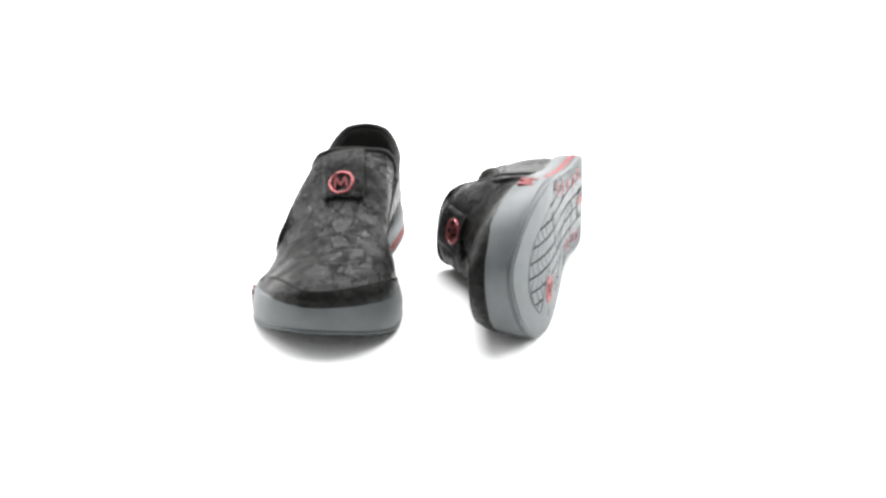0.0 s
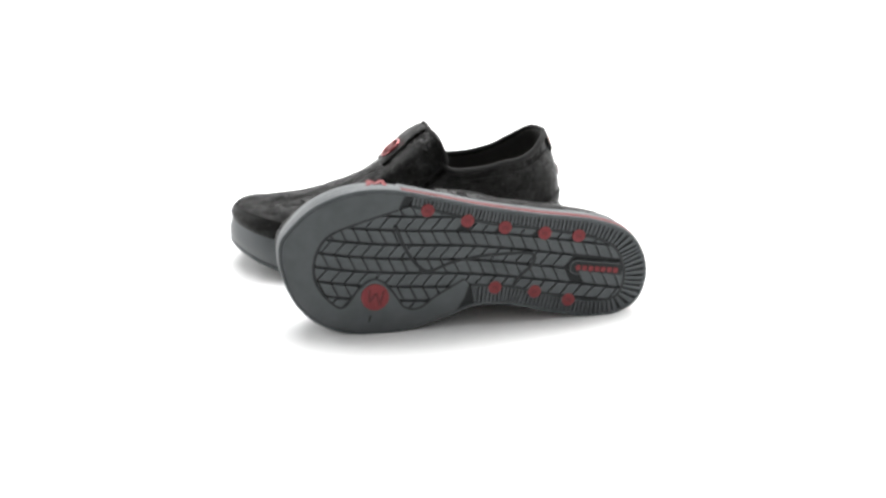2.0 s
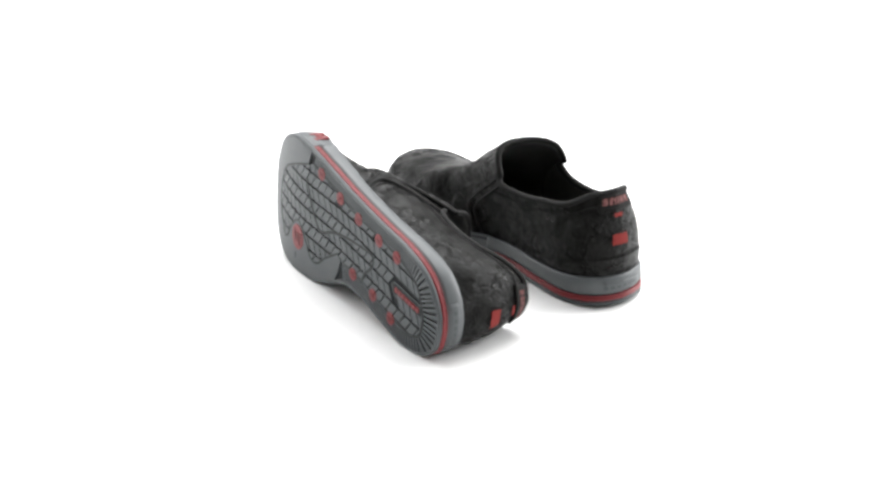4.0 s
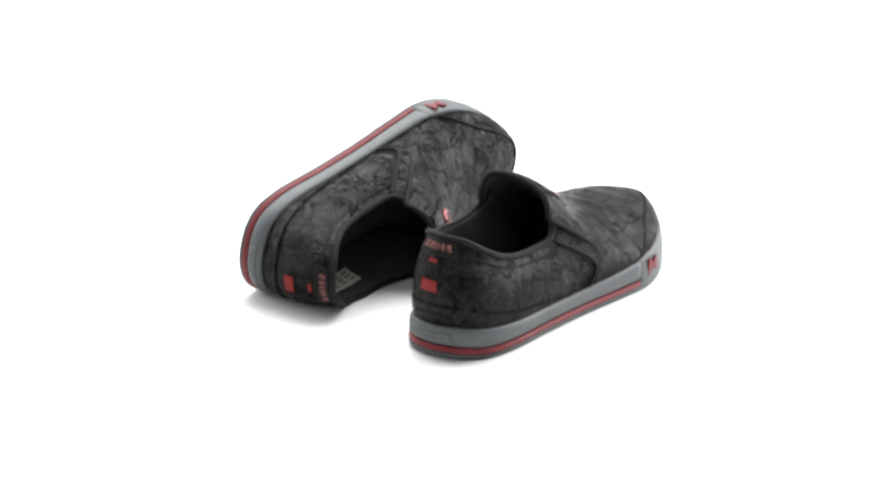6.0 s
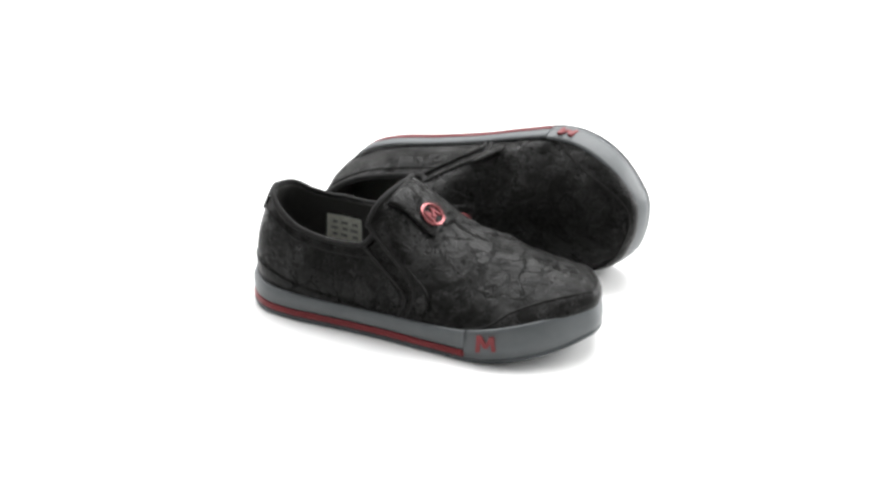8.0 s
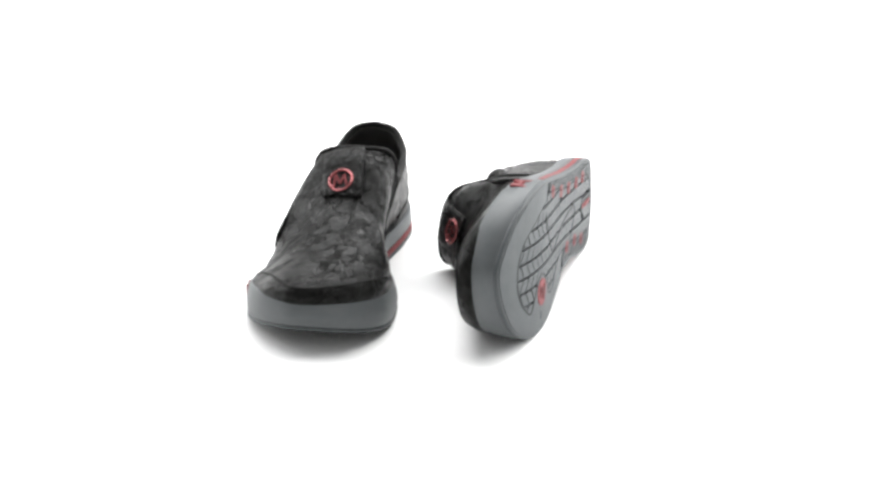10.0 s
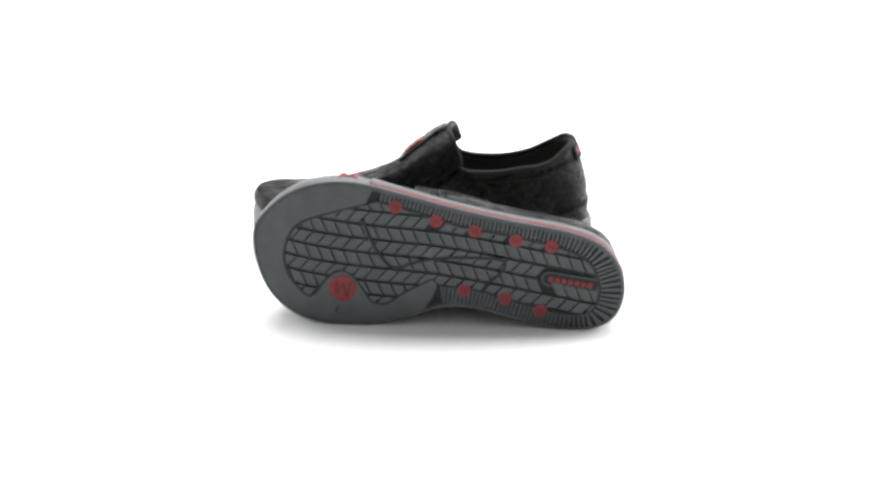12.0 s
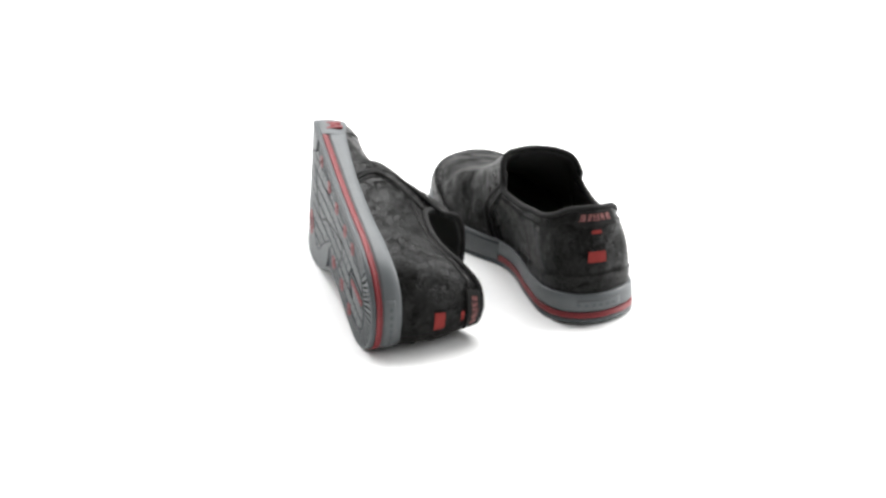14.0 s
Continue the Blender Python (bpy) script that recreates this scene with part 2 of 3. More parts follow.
    def grid(self, fn, ss, rows, lift=0.0, phi0=lambda s: 0.0, phi1=lambda s: 1.0):
        """A sheet over the upper, lifted outwards."""
        bm = bmesh.new()
        vs = []
        for s in ss:
            line = []
            for r in range(rows + 1):
                a, b = phi0(s), phi1(s)
                phi = a + (b - a) * r / rows
                v = fn(s, phi)
                if lift:
                    du = fn(s + 0.4, phi) - fn(s - 0.4, phi)
                    dv = fn(s, min(1, phi + 0.01)) - fn(s, max(0, phi - 0.01))
                    nn = du.cross(dv)
                    if nn.length > 1e-6:
                        v = v + nn.normalized() * lift
                line.append(bm.verts.new(self.at(v)))
            vs.append(line)
        for a, b in zip(vs, vs[1:]):
            for r in range(rows):
                bm.faces.new((a[r], b[r], b[r + 1], a[r + 1]))
        bmesh.ops.remove_doubles(bm, verts=bm.verts, dist=0.0004)
        return bm

    def crumple(self, bm, rounds, depth):
        """Evens a sheet out and wrinkles it."""
        free = [v for v in bm.verts if not v.is_boundary]
        for _ in range(rounds):
            bmesh.ops.smooth_vert(bm, verts=free, factor=0.5, use_axis_x=True, use_axis_y=True, use_axis_z=True)
        bmesh.ops.recalc_face_normals(bm, faces=bm.faces)
        bm.normal_update()
        for v in free:
            p = v.co * 70 + Vector((0, 0, 3 * self.side))
            w = noise.fractal(p, 0.7, 2.1, 3) + 0.7 * (0.5 - abs(noise.noise(v.co * 120)))
            v.co += v.normal * w * depth * MM

    def band(self, i0, i1, profile, inset=0.0):
        """A closed section (outwards, height, share of the foxing's height) swept along the sole's edge."""
        bm = bmesh.new()
        rows = []
        full = i1 - i0 >= self.N
        for s in range(i0, i1 if full else i1 + 1):
            p, n = self.rim(s, 0.0)
            z0, top = self.spring(p.y), self.fox(p.y)
            row = []
            for o, z, share in profile:
                zz = z0 + z + (top - z0) * share
                q = p + n * o
                row.append(bm.verts.new(self.at((q.x, q.y, zz))))
            rows.append(row)
        k = len(profile)
        pairs = list(zip(rows, rows[1:])) + ([(rows[-1], rows[0])] if full else [])
        for a, b in pairs:
            for j in range(k):
                bm.faces.new((a[j], b[j], b[(j + 1) % k], a[(j + 1) % k]))
        if not full:
            bm.faces.new(rows[0])
            bm.faces.new(rows[-1])
        return bm

    def tube(self, line, radius, sides=8, flat=1.0, closed=False):
        bm = bmesh.new()
        rings = []
        n = len(line)
        for i, p in enumerate(line):
            a = line[i - 1] if closed or i else line[0]
            b = line[(i + 1) % n] if closed else line[min(n - 1, i + 1)]
            t = (Vector(b) - Vector(a)).normalized()
            u = t.cross(Vector((0, 0, 1)))
            if u.length < 1e-4:
                u = Vector((1, 0, 0))
            u.normalize()
            w = u.cross(t).normalized()
            rings.append([bm.verts.new(self.at(Vector(p) + (u * math.cos(q) + w * math.sin(q) * flat) * radius))
                          for q in (2 * math.pi * j / sides for j in range(sides))])
        for a, b in list(zip(rings, rings[1:])) + ([(rings[-1], rings[0])] if closed else []):
            for j in range(sides):
                bm.faces.new((a[j], b[j], b[(j + 1) % sides], a[(j + 1) % sides]))
        if not closed:
            bm.faces.new(rings[0])
            bm.faces.new(rings[-1])
        return bm

    def slab(self, poly, low, high, bend=True, bevel=0.0):
        """A flat piece on the sole's underside between two depths, bent along the toe spring."""
        bm = bmesh.new()
        a = [bm.verts.new((x, y, low)) for x, y in poly]
        f = bm.faces.new(a)
        g = bmesh.ops.extrude_face_region(bm, geom=[f])
        for v in g["geom"]:
            if isinstance(v, bmesh.types.BMVert):
                v.co.z = high
        ys = [p[1] for p in poly]
        if bend and max(ys) > 205 and max(ys) - min(ys) > 20:
            y = max(204.0, min(ys) + 1)
            while y < max(ys) - 1:
                bmesh.ops.bisect_plane(bm, geom=bm.verts[:] + bm.edges[:] + bm.faces[:], plane_co=(0, y, 0), plane_no=(0, 1, 0))
                y += 7.0
        for v in bm.verts:
            v.co = self.at((v.co.x, v.co.y, v.co.z + self.spring(v.co.y)))
        return bm


def inside(poly, x, y):
    hit = False
    for (x0, y0), (x1, y1) in zip(poly, poly[1:] + poly[:1]):
        if (y0 > y) != (y1 > y) and x < x0 + (x1 - x0) * (y - y0) / (y1 - y0):
            hit = not hit
    return hit


def clip(subject, tile):
    """The part of a polygon inside a convex counter-clockwise tile."""
    pts = subject
    for (ax, ay), (bx, by) in zip(tile, tile[1:] + tile[:1]):
        res = []
        for i, p in enumerate(pts):
            q = pts[(i + 1) % len(pts)]
            dp = (bx - ax) * (p[1] - ay) - (by - ay) * (p[0] - ax)
            dq = (bx - ax) * (q[1] - ay) - (by - ay) * (q[0] - ax)
            if dp >= 0:
                res.append(p)
            if (dp >= 0) != (dq >= 0):
                u = dp / (dp - dq)
                res.append((p[0] + (q[0] - p[0]) * u, p[1] + (q[1] - p[1]) * u))
        pts = res
        if len(pts) < 3:
            return []
    return pts


def area(poly):
    return 0.5 * sum(a[0] * b[1] - b[0] * a[1] for a, b in zip(poly, poly[1:] + poly[:1]))


def shrink(poly, d):
    """A convex polygon drawn in by about d."""
    cx = sum(p[0] for p in poly) / len(poly)
    cy = sum(p[1] for p in poly) / len(poly)
    out = []
    for x, y in poly:
        r = math.hypot(x - cx, y - cy)
        k = max(0.2, 1 - d / max(r, 1e-6))
        out.append((cx + (x - cx) * k, cy + (y - cy) * k))
    return out


PAD_EDGE = [(47, 209), (36, 232), (21, 257), (7, 266), (-11, 268), (-27, 262), (-38, 250), (-41, 243), (-37, 238), (-25, 232), (-16, 225),
            (-13, 218), (-17, 209), (-27, 199), (-34, 193), (-36, 185), (-33, 177), (-23, 167), (-13, 154), (-7, 146)]
RIB_EDGE = [(-11, 139), (-10, 107), (-13, 83), (-17, 38), (-14, 19), (-7, 12), (8, 11), (20, 16), (31, 25), (38, 48), (41, 92), (42, 131), (47, 164), (51, 200)]


def zigzag(centre, size, turn=0.0):
    """Three slanted strokes, as the maker's mark shows them."""
    polys = []
    w = size * 0.14
    for a, b in (((-0.46, -0.5), (-0.40, 0.5)), ((-0.40, 0.5), (-0.02, -0.3)), ((-0.02, -0.3), (0.30, 0.42)), ((0.30, 0.42), (0.46, -0.42))):
        d = Vector((b[0] - a[0], b[1] - a[1])).normalized()
        n = Vector((-d.y, d.x)) * w / 2
        q = []
        for pt, sg in ((a, 1), (b, 1), (b, -1), (a, -1)):
            x, y = pt[0] * size + n.x * sg, pt[1] * size + n.y * sg
            c, s = math.cos(turn), math.sin(turn)
            q.append((centre[0] + x * c - y * s, centre[1] + x * s + y * c))
        polys.append(q)
    return polys


def build_outsole(sh, shoe):
    ring = [(p.x, p.y) for p in sh.ring]
    # the slab shows between the blocks, so its colour carries the groove shade
    sole = part("outsole", sh.slab([(p.x - n.x * 1.2, p.y - n.y * 1.2) for p, n in zip(sh.ring, sh.out)], 2.2, 20.0), GROOVE_SHADE, shoe,
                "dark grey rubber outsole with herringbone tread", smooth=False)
    part("edge_lip", sh.band(0, sh.N, [(-2.6, 0.5, 0), (-0.8, 0.0, 0), (0.5, 0.4, 0), (0.9, 1.4, 0), (0.7, 3.9, 0), (-2.6, 4.1, 0)]), SOLE, sole)
    # the smooth pad round the toe
    i0, i1 = sh.index(205, True), sh.index(146, False)
    arc = [(sh.ring[i].x - sh.out[i].x * 2.0, sh.ring[i].y - sh.out[i].y * 2.0) for i in range(i0, i1 + 1)]
    edge = [(v.x, v.y) for v in open_curve(PAD_EDGE, 70)]
    part("toe_pad", sh.slab(arc + [(-22, 143), (-11, 141)] + edge[::-1], 0.0, 2.6), SOLE, sole, "smooth grey rubber toe pad", smooth=False)
    # herringbone blocks
    field = [(v.x, v.y) for v in open_curve(PAD_EDGE, 50)] + [(v.x, v.y) for v in open_curve(RIB_EDGE, 40)]
    if area(field) < 0:
        field.reverse()
    shift = curve([(0, 3), (50, 5), (138, 6.5), (200, 2.5), (240, 0), (270, -1)])
    disc, box = (-28, 217), [(18, 59), (18, 12), (3, 12), (3, 59)]
    dots = [(49, 185), (43, 151), (40, 119), (38, 85), (38, 56), (-12, 119), (-13, 85), (-18, 55)]
    for row in range(-4, 5):
        x0, x1 = 4 + 12 * row, 16 + 12 * row
        slant = 6.5 if row % 2 else -6.5
        for k in range(0, 27):
            y0 = k * 10.6 + (3 if row % 2 else 0)
            tile = [(x0 + shift(y0) + 0.7, y0), (x1 + shift(y0 + slant) - 0.7, y0 + slant),
                    (x1 + shift(y0 + slant + 9) - 0.7, y0 + 9.8 + slant), (x0 + shift(y0 + 9) + 0.7, y0 + 9.8)]
            got = clip(field, tile)
            if len(got) < 3 or abs(area(got)) < 5:
                continue
            cx = sum(p[0] for p in got) / len(got)
            cy = sum(p[1] for p in got) / len(got)
            if inside(box, cx, cy) or math.hypot(cx - disc[0], cy - disc[1]) < 12 or any(math.hypot(cx - a, cy - b) < 4.5 for a, b in dots):
                continue
            part("tread_block", sh.slab(shrink(got, 0.5), 0.1, 2.4, False), SOLE, sole, smooth=False)
    # ribs from the tread's edge out to the rim
    inner = open_curve(RIB_EDGE, 200)
    def nearest(v):
        return min(range(sh.N), key=lambda j: (sh.ring[j] - v).length)
    j0, j1 = nearest(inner[0]), nearest(inner[-1])
    step = -1 if sh.out[j0].x < 0 else 1
    if (step > 0) == (sh.ring[(j0 + 3) % sh.N].y > sh.ring[j0].y):
        step = -step
    rim = [sh.ring[(j0 + step * k) % sh.N] - sh.out[(j0 + step * k) % sh.N] * 1.6 for k in range((step * (j1 - j0)) % sh.N + 1)]
    count = 104
    inner, rim = even(inner, 5 * count + 1), even(rim, 1200)
    def across(k):
        v, along = inner[k], (inner[min(k + 3, 5 * count)] - inner[max(k - 3, 0)]).normalized()
        return min(rim, key=lambda w: abs((w - v).dot(along)) + (100 if (w - v).length > 26 else 0))
    for k in range(count):
        ends = (inner[5 * k], inner[5 * k + 3], across(5 * k + 3), across(5 * k))
        d = (ends[3] - ends[0])
        if d.length < 3.5:
            continue
        q = d.normalized() * 1.0
        part("edge_rib", sh.slab([tuple(ends[0] + q), tuple(ends[1] + q), tuple(ends[2]), tuple(ends[3])], 0.2, 2.4, False), SOLE, sole, smooth=False)
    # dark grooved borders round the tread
    # borders round the tread: groove shade put into the colour of proud tubes
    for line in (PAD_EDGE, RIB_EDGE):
        part("tread_shade_border", sh.tube([(v.x, v.y, 1.9 + sh.spring(v.y)) for v in open_curve(line, 90)], 2.15, 8), GROOVE_SHADE, sole)
    # the looping bead across the arch, coloured dark as groove shade
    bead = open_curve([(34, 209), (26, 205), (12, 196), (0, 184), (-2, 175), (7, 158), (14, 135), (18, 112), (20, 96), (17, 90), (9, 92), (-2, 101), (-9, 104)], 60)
    part("arch_bead", sh.tube([(v.x, v.y, 2.0 + sh.spring(v.y)) for v in bead], 2.4, 8), GROOVE_SHADE, sole, "raised line looping over the tread, groove shade in its colour")
    # round red studs
    for x, y in dots:
        bm = sh.slab([(x + 5.4 * math.cos(a), y + 5.4 * math.sin(a)) for a in (math.tau * j / 20 for j in range(20))], -0.3, 2.4, False)
        # ring round the stud: shade of the gap given as dark colour
        collar = part("stud_shade_ring", sh.slab([(x + 6.5 * math.cos(a), y + 6.5 * math.sin(a)) for a in (math.tau * j / 20 for j in range(20))], 0.5, 2.4, False), GROOVE_SHADE, sole, smooth=False)
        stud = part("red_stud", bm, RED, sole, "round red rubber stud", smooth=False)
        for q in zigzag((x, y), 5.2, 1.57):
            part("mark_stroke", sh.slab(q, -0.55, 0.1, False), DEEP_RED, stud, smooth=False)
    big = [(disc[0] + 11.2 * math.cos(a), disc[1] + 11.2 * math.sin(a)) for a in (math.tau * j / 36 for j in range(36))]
    # the same shade-coloured ring round the large disc
    part("disc_shade_ring", sh.slab([(disc[0] + 13.0 * math.cos(a), disc[1] + 13.0 * math.sin(a)) for a in (math.tau * j / 36 for j in range(36))], 0.4, 2.4, False), GROOVE_SHADE, sole, smooth=False)
    stud = part("red_disc", sh.slab(big, -0.5, 2.4, False), RED, sole, "large red rubber disc with a maker's mark", smooth=False)
    for q in zigzag(disc, 12.5, 1.5):
        part("mark_stroke", sh.slab(q, -0.9, 0.0, False), DEEP_RED, stud, smooth=False)
    part("mould_mark", sh.slab([(-50, 218.4), (-44, 217.8), (-44, 219.0), (-50, 219.6)], -0.2, 2.4, False), GROOVE_SHADE, sole, smooth=False)
    # the little name plate at the heel
    def pill(x0, x1, y0, y1):
        r = (x1 - x0) / 2
        return [(x0 + r + r * math.cos(a), y1 - r + r * math.sin(a)) for a in (math.pi * j / 8 for j in range(9))] + [(x0, y0), (x1, y0)]
    plate = part("name_plate", sh.slab(pill(4.3, 16.7, 12, 59), 0.2, 2.4, False), SOLE, sole, smooth=False)
    # recess of the plate, its shade painted in
    part("plate_groove", sh.slab(pill(5.4, 15.6, 13, 58), 0.1, 2.0, False), GROOVE_SHADE, plate, smooth=False)
    for k in range(7):
        y = 17 + 5.4 * k
        part("letter_bar", sh.slab([(8.4, y), (12.6, y), (12.6, y + 3.9), (8.4, y + 3.9)], -0.2, 1.6, False), RED, plate, smooth=False)
    return sole


def build_shoe(side, label):
    sh = Shoe(side)
    N = sh.N
    shoe = new("slip_on_shoe")
    tagged(shoe, label, "shoe", "pair of slip-on shoes")
    build_outsole(sh, shoe)
    # sidewall bands
    a, b = sh.index(207, True), sh.index(135, False)
    part("toe_bumper", sh.band(a, b, [(-8, 2.6, 0), (-0.4, 2.6, 0), (0.6, 4.5, 0), (1.1, 10.0, 0), (0.6, 0, 0.55), (-1.6, -2.2, 1), (-2.4, -0.6, 1), (-3.8, 0.0, 1), (-5.2, -0.8, 1), (-9, -4, 1)]),
         GREY, shoe, "thick grey rubber toe bumper")
    part("foxing", sh.band(b, a + N, [(-8, 3.0, 0), (-1.0, 9.4, 0), (-0.8, 10.2, 0), (0.3, 10.8, 0), (0.7, 12.4, 0), (0.3, 0, 0.75), (-0.4, -1.6, 1), (-1.4, -0.4, 1), (-2.8, 0.0, 1), (-4.2, -0.8, 1), (-8, -4, 1)]),
         GREY, shoe, "grey rubber sidewall band")
    strip = part("red_strip", sh.band(b, a + N, [(-3, 4.2, 0), (0.4, 4.3, 0), (1.1, 4.9, 0), (1.1, 6.9, 0), (0.2, 7.3, 0), (0.2, 7.7, 0), (0.8, 8.0, 0), (0.8, 8.7, 0), (0.3, 9.1, 0), (-3, 9.2, 0)]),
                 RED, shoe, "dull red rubber stripe")
    # maker's mark on the bumper's outer side
    j0 = a + 4
    for (u0, v0), (u1, v1) in (((0.0, 0.0), (0.05, 1.0)), ((0.05, 1.0), (0.42, 0.25)), ((0.42, 0.25), (0.7, 0.95)), ((0.7, 0.95), (0.82, 0.05))):
        bm = bmesh.new()
        qs = []
        for k in range(5):
            u = k / 4
            row = []
            for dw in (-0.11, 0.11):
                s = j0 + 5.2 * (u0 + (u1 - u0) * u + dw)
                p, n = sh.rim(s, 0.0)
                z0, top = sh.spring(p.y), sh.fox(p.y)
                z = z0 + 10 + 14 * (v0 + (v1 - v0) * u)
                for o in (-0.5, 1.4):
                    q = p + n * o
                    row.append(bm.verts.new(sh.at((q.x, q.y, z))))
            qs.append(row)
        for r0, r1 in zip(qs, qs[1:]):
            for m0, m1 in ((0, 1), (1, 3), (3, 2), (2, 0)):
                bm.faces.new((r0[m0], r0[m1], r1[m1], r1[m0]))
        bm.faces.new((qs[0][0], qs[0][1], qs[0][3], qs[0][2]))
        bm.faces.new((qs[-1][0], qs[-1][1], qs[-1][3], qs[-1][2]))
        part("mark_stroke", bm, RED, shoe, "red stroke of the maker's mark", smooth=False)
    # upper
    so, si = sh.meet(150, True, 6.0), sh.meet(150, False, 6.0)
    ys = [150 + 139 * math.sin(math.pi / 2 * k / 84) for k in range(84)]
    ss = [sh.meet(y, True, 6.0) for y in ys] + [sh.toe] + [sh.meet(y, False, 6.0) for y in reversed(ys)]
    vamp_bm = sh.grid(sh.vamp, ss, 26, 2.0)
    from mathutils.bvhtree import BVHTree
    sh.crumple(vamp_bm, 8, 0.8)
    tree = BVHTree.FromBMesh(vamp_bm)
    vamp = part("vamp", vamp_bm, LEATHER, shoe, "cracked black leather vamp", mats=(LINING,), sheet=True)
    sol = vamp.modifiers.new("thickness", "SOLIDIFY")
    sol.thickness, sol.offset, sol.material_offset, sol.material_offset_rim = 0.0034, -1, 1, 0
    qo, qi = sh.index(166, True), sh.index(166, False)
    ss = [qi + (qo + N - qi) * k / 150 for k in range(151)]
    quarter_bm = sh.grid(sh.quarter, ss, 22)
    sh.crumple(quarter_bm, 2, 0.4)
    quarter = part("quarter", quarter_bm, LEATHER, shoe, "creased black leather heel quarter", mats=(LINING,), sheet=True)
    sol = quarter.modifiers.new("thickness", "SOLIDIFY")
    sol.thickness, sol.offset, sol.material_offset, sol.material_offset_rim = 0.0036, -1, 1, 0
    # bindings along the edges
    line = [sh.quarter(s, 1.0) for s in ss]
    part("collar_binding", sh.tube(line, 2.7, 8), BINDING, shoe, "rolled black collar binding")
    s0, s1 = so, sh.meet(176, True, 6.0)
    s2, s3 = sh.meet(176, False, 6.0), si
    edge = [sh.lifted(sh.vamp, s0 + (s1 - s0) * k / 24, 0.995, 1.4) for k in range(25)] + [sh.lifted(sh.vamp, s2 + (s3 - s2) * k / 24, 0.995, 1.4) for k in range(25)]
    part("flap_binding", sh.tube(even(edge, 70), 2.4, 8), BINDING, shoe, "rolled black edge of the tongue flap")
    for s in (so, si):
        part("vamp_piping", sh.tube([sh.lifted(sh.vamp, s, k / 40, 1.5) for k in range(41)], 2.1, 8), BINDING, shoe, "black piping along the vamp seam")
    for outer in (True, False):
        s = sh.meet(142, outer, 5.0)
        part("quarter_piping", sh.tube([sh.lifted(sh.quarter, s, 0.08 + 0.9 * k / 40, 0.5) for k in range(41)], 1.7, 8), BINDING, shoe, "black piping along the quarter's front edge")
        s = sh.meet(136, outer, 5.0)
        part("stitched_seam", sh.tube([sh.lifted(sh.quarter, s, 0.1 + 0.76 * k / 40, 0.2) for k in range(41)], 0.8, 6), BINDING, shoe)
    # overlays: toe guard and heel rand
    to, ti = sh.index(198, True), sh.index(198, False)
    ss = [to + (ti - to) * k / 90 for k in range(91)]
    part("toe_guard", sh.grid(sh.vamp, ss, 10, 3.0, phi1=lambda s: 0.10 + 0.40 * max(0.0, math.sin(math.pi * (s - to) / (ti - to))) ** 1.1), LEATHER, shoe, "black leather toe guard")
    line = [sh.lifted(sh.vamp, s, 0.10 + 0.40 * max(0.0, math.sin(math.pi * (s - to) / (ti - to))) ** 1.1, 2.4) for s in ss]
    part("toe_seam", sh.tube(line, 1.2, 6), SUEDE, shoe)
    ho, hi = sh.index(120, True), sh.index(110, False)
    ss = [hi + (ho + N - hi) * k / 90 for k in range(91)]
    part("heel_rand", sh.grid(sh.quarter, ss, 6, 1.3, phi1=lambda s: 0.08 + 0.20 * max(0.0, math.sin(math.pi * (s - hi) / (ho + N - hi))) ** 0.7), LEATHER, shoe, "black leather heel rand")
    # heel tab with its marks
    tab = part("heel_tab", sh.grid(sh.quarter, [N - 8.8 + 0.6 * k for k in range(31)], 8, 1.5, lambda s: 0.81, lambda s: 0.97), SUEDE, shoe, "black suede pull tab with red lettering bars", sheet=True)
    sol = tab.modifiers.new("thickness", "SOLIDIFY")
    sol.thickness, sol.offset = 0.0016, 0
    for k in range(7):
        s = N - 7.6 + 2.15 * k
        part("letter_bar", sh.grid(sh.quarter, [s + 0.38 * j for j in range(5)], 2, 2.5, lambda v: 0.865, lambda v: 0.935), THREAD, tab)
    c = N - 0.6
    part("heel_dash", sh.grid(sh.quarter, [c - 2.7 + 0.54 * k for k in range(11)], 2, 1.9, lambda v: 0.735, lambda v: 0.772), RED_CLOTH, shoe, "thin red woven dash")
    part("heel_label", sh.grid(sh.quarter, [c - 3.1 + 0.564 * k for k in range(12)], 4, 1.5, lambda v: 0.43, lambda v: 0.55), RED_CLOTH, shoe, "small red woven heel label")
    # raised plate on the sidewall at the heel
    plate = part("heel_plate", sh.band(N - 6, N + 7, [(-1, 12.4, 0), (1.0, 12.4, 0), (1.15, 13.1, 0), (1.15, 19.0, 0), (0.9, 19.8, 0), (-1, 19.8, 0)]), GREY, shoe, "raised grey rubber plate at the heel")
    for k in range(6):
        part("letter_bar", sh.band(N - 6 + 2 * k, N - 5 + 2 * k, [(0, 15.0, 0), (1.4, 15.0, 0), (1.4, 17.0, 0), (0, 17.0, 0)]), SOLE, plate, smooth=False)
    # strap and badge on the flap
    def on_vamp(x, y, lift):
        hit = tree.ray_cast(Vector((x * side * MM, y * MM, 0.2)), Vector((0, 0, -1)))
        return (hit[0] + hit[1] * (lift * MM if hit[1].z > 0 else -lift * MM)), hit[1]
    bm = bmesh.new()
    rows = []
    for r in range(15):
        v = r / 14
        cx = 5 - 7 * v
        rows.append([bm.verts.new(on_vamp(cx + 17.5 * (k / 5 - 1), 121.5 + (41.5 - 3.5 * (k / 10)) * v, 1.0)[0]) for k in range(11)])
    for r0, r1 in zip(rows, rows[1:]):
        for k in range(10):
            bm.faces.new((r0[k], r0[k + 1], r1[k + 1], r1[k]))
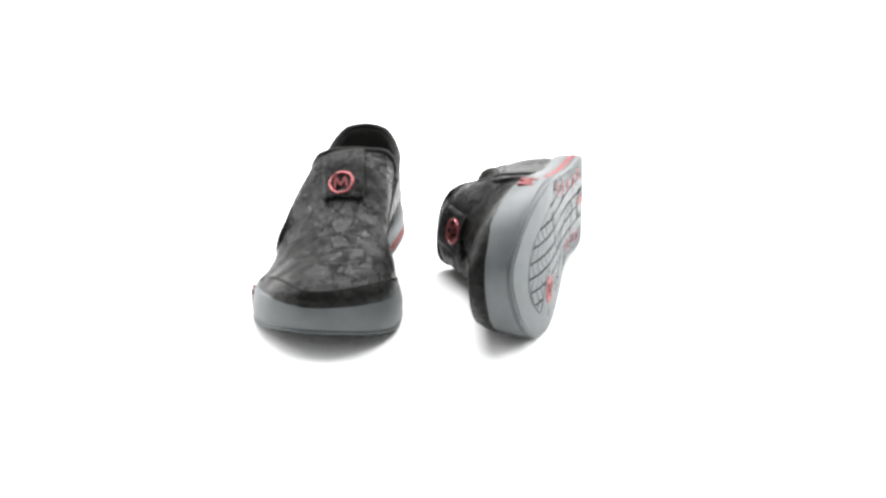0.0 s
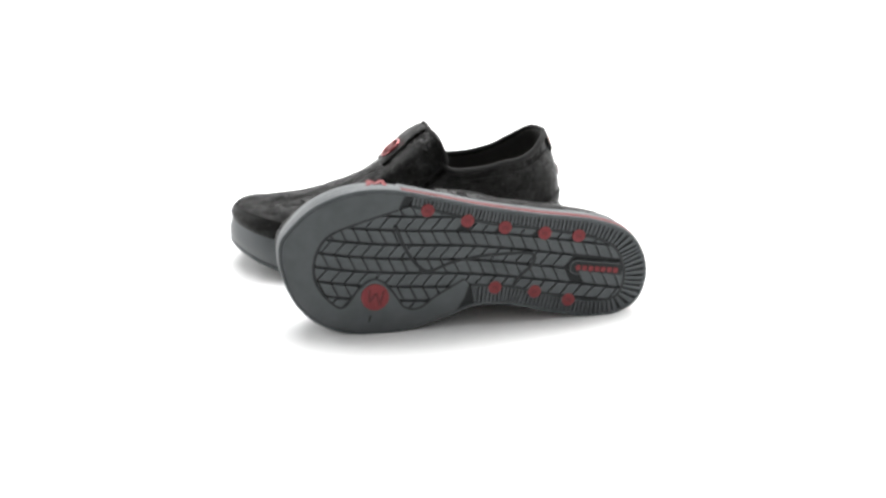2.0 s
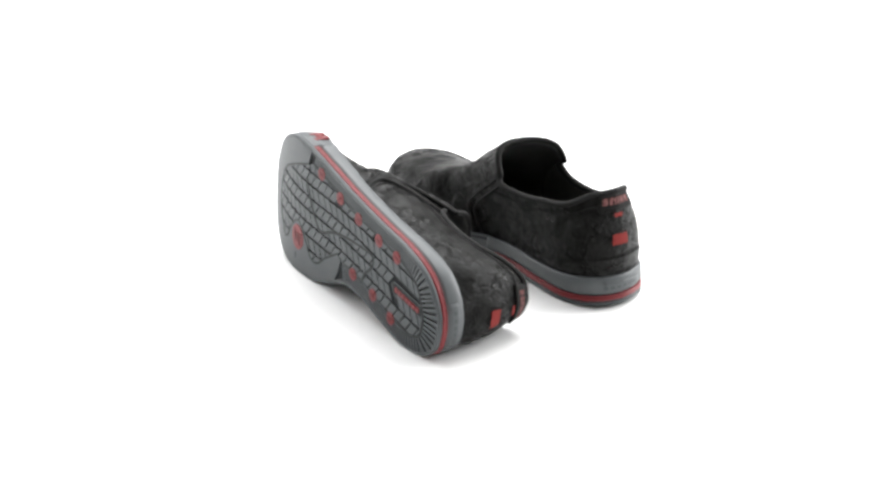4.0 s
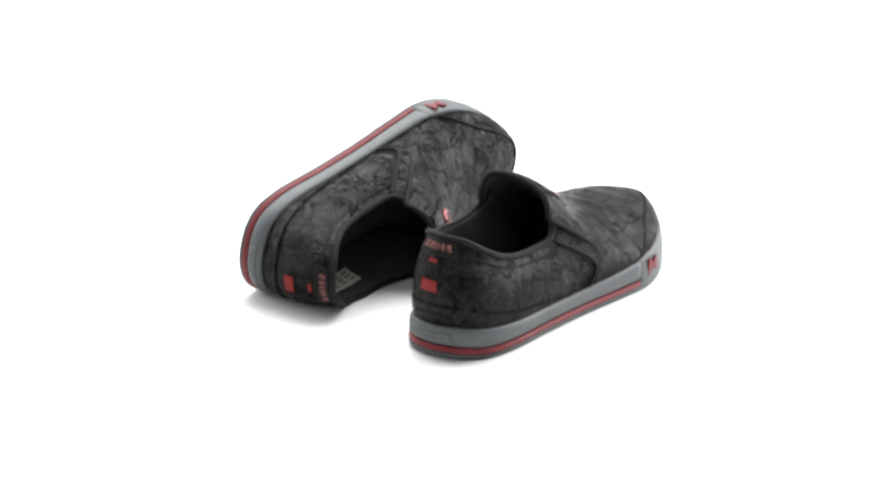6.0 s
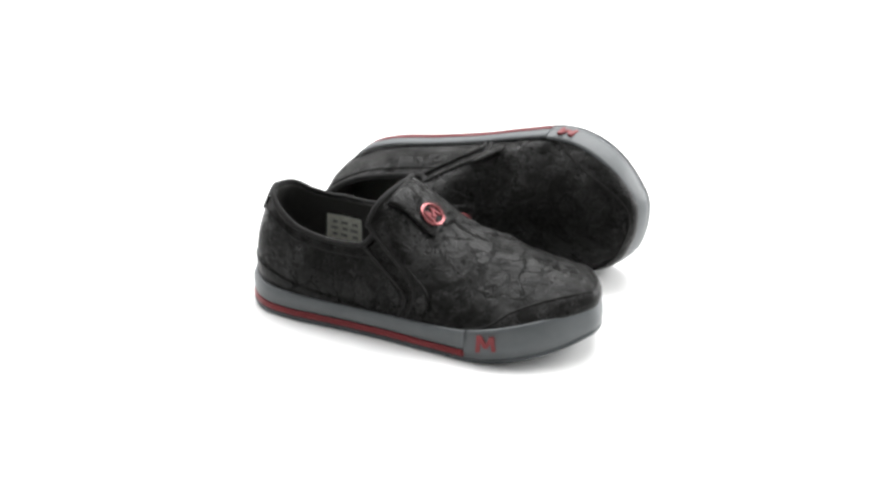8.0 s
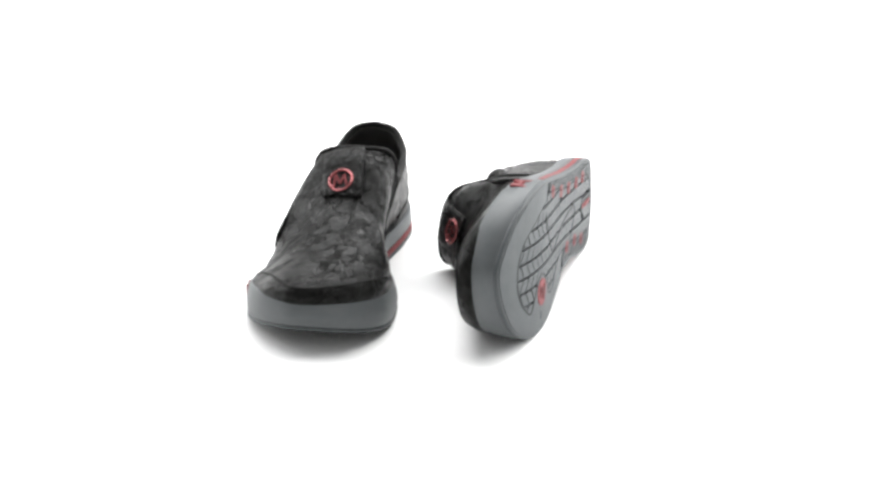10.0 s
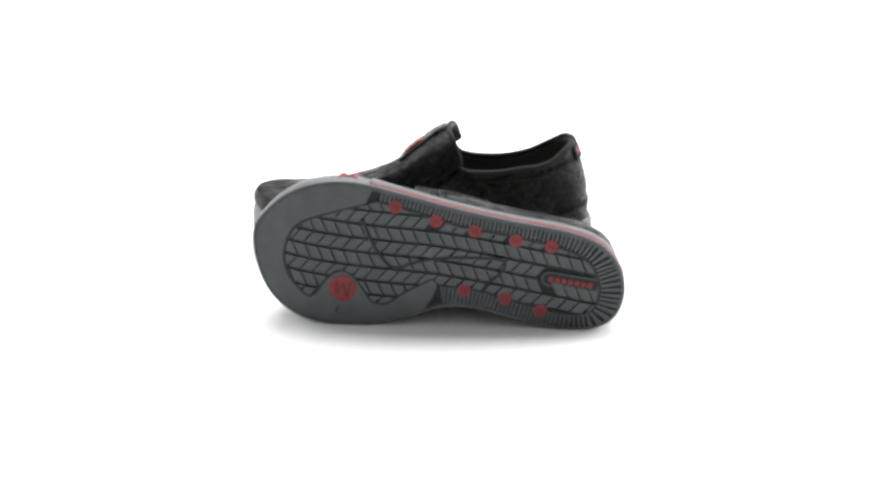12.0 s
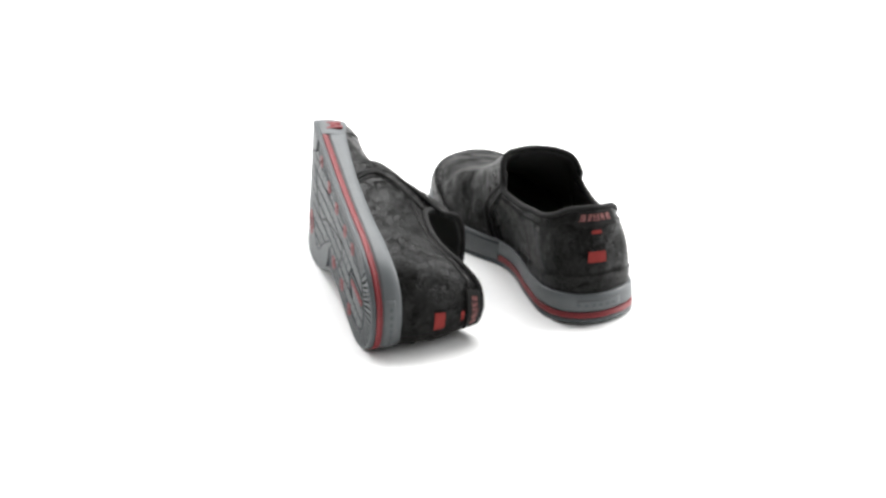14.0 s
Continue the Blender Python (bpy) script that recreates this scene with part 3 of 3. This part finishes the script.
    strap = part("strap", bm, LEATHER, shoe, "black leather strap patch")
    sol = strap.modifiers.new("thickness", "SOLIDIFY")
    sol.thickness, sol.offset = 0.0026, 0
    at = on_vamp(1.2, 149.5, 3.0)[0]
    nrm = Vector((0, 0, 0))
    for dx, dy in ((-8, 0), (8, 0), (0, -9), (0, 9), (-2, 4)):
        q = on_vamp(1.2 + dx, 149 + dy, 0)[1]
        nrm += q if q.z > 0 else -q
    nrm.normalize()
    fwd = Vector((0, 1, 0))
    ux = fwd.cross(nrm).normalized()
    uy = nrm.cross(ux).normalized()
    def badge_bm(fn):
        bm = bmesh.new()
        fn(bm)
        for v in bm.verts:
            v.co = at + (ux * v.co.x + uy * v.co.y + nrm * v.co.z) * MM
        return bm
    def ring(bm):
        rs = []
        for i in range(40):
            t = math.tau * i / 40
            rs.append([bm.verts.new(((10 + 1.15 * math.cos(q)) * math.cos(t), (10 + 1.15 * math.cos(q)) * math.sin(t), 1.1 * math.sin(q))) for q in (math.tau * j / 8 for j in range(8))])
        for i in range(40):
            for j in range(8):
                bm.faces.new((rs[i][j], rs[(i + 1) % 40][j], rs[(i + 1) % 40][(j + 1) % 8], rs[i][(j + 1) % 8]))
    badge = part("badge", badge_bm(ring), METAL, shoe, "round red metal badge")
    for q in zigzag((0, 0), 12.0, math.pi):
        def stroke(bm):
            lo = [bm.verts.new((x, y, -0.8)) for x, y in q]
            hi_ = [bm.verts.new((x, y, 0.9)) for x, y in q]
            bm.faces.new(lo)
            bm.faces.new(hi_)
            for k in range(4):
                bm.faces.new((lo[k], lo[(k + 1) % 4], hi_[(k + 1) % 4], hi_[k]))
        part("badge_stroke", badge_bm(stroke), METAL, badge, smooth=False)
    # stitched seam below the collar
    ss = [qi + 8 + (qo + N - qi - 16) * k / 140 for k in range(141)]
    part("stitched_seam", sh.tube([sh.lifted(sh.quarter, s, 0.86, 0.2) for s in ss], 0.8, 6), BINDING, shoe)
    # inside: footbed, its print, and the size label on the inner wall
    j0, j1 = sh.index(74, False), sh.index(38, False)
    lab = part("size_label", sh.grid(sh.quarter, [j0 + (j1 - j0) * k / 10 for k in range(11)], 6, -4.6, lambda s: 0.40, lambda s: 0.76), LABEL, shoe, "pale woven size label inside")
    for r in range(3):
        for k in range(3):
            u0 = 0.1 + 0.29 * k
            part("print_bar", sh.grid(sh.quarter, [j0 + (j1 - j0) * (u0 + 0.05 * q) for q in range(4 + (r + k) % 2)], 1, -4.9,
                                      lambda s: 0.46 + 0.09 * r, lambda s: 0.50 + 0.09 * r), INK, lab)
    for k in range(7):
        y = 62 + 7.2 * k
        part("print_bar", sh.slab([(4, y), (12, y), (12, y + 4.6), (4, y + 4.6)], 24.1, 24.4, False), PRINT, shoe)
    rg = [(8 + 7 * math.cos(a), 123 + 7 * math.sin(a)) for a in (math.tau * j / 24 for j in range(24))]
    part("print_disc", sh.slab(rg, 24.1, 24.4, False), PRINT, shoe, "pale printed disc")
    part("footbed", sh.slab([(p.x - n.x * 9, p.y - n.y * 9) for p, n in zip(sh.ring, sh.out)], 18.0, 24.0), LINING, shoe, "black cloth footbed", smooth=False)
    return sh, shoe


# ---- the place ----
def sweep():
    """White paper that lies flat and curves up behind."""
    bm = bmesh.new()
    prof = [(-4.0, 0.0), (-1.0, 0.0), (2.6, 0.0)] + [(2.6 + 1.2 * math.sin(a), 1.2 - 1.2 * math.cos(a)) for a in (math.pi / 2 * k / 12 for k in range(1, 13))] + [(3.8, 4.0)]
    for (y0, z0), (y1, z1) in zip(prof, prof[1:]):
        bm.faces.new([bm.verts.new(c) for c in ((-4, y0, z0), (4, y0, z0), (4, y1, z1), (-4, y1, z1))])
    bmesh.ops.remove_doubles(bm, verts=bm.verts, dist=0.0005)
    return tagged(part("ground", bm, PAPER), "seamless white paper sweep", "backdrop", kind="structure")


sweep()
right_sh, right_shoe = build_shoe(1, "black cracked-leather slip-on shoe with grey rubber sole standing upright")
left_sh, left_shoe = build_shoe(-1, "black cracked-leather slip-on shoe tipped on its side showing the tread")

# poses on the turntable, whose axis is the world's z axis
RIGHT_POSE = pose(-0.0653, 0.1336, 0.0, 0, 0, 171.83)
LEFT_POSE = Matrix(((0.0013400, -0.1968220, -0.9804380, 0.1280000),
                    (-0.1602630, -0.9678080, 0.1940690, 0.1160180),
                    (-0.9870730, 0.1568680, -0.0328420, 0.0257000),
                    (0, 0, 0, 1)))

# the turntable's angle at each half second
TURN = [0.00, -16.61, -32.34, -49.50, -66.70, -85.49, -101.57, -119.21, -136.84, -154.47, -172.42, -191.98, -211.00, -227.72, -247.67, -267.58,
        -287.08, -305.39, -325.62, -344.52, -363.61, -382.70, -401.79, -421.34, -441.24, -458.69, -477.64, -495.61, -513.75]


def motions():
    angle = curve([(0.5 * i, a) for i, a in enumerate(TURN)])
    for thing, rest in ((right_shoe, RIGHT_POSE), (left_shoe, LEFT_POSE)):
        walk(thing, [(0.1 * k, pose(0, 0, 0, 0, 0, angle(0.1 * k)) @ rest) for k in range(141)])


motions()
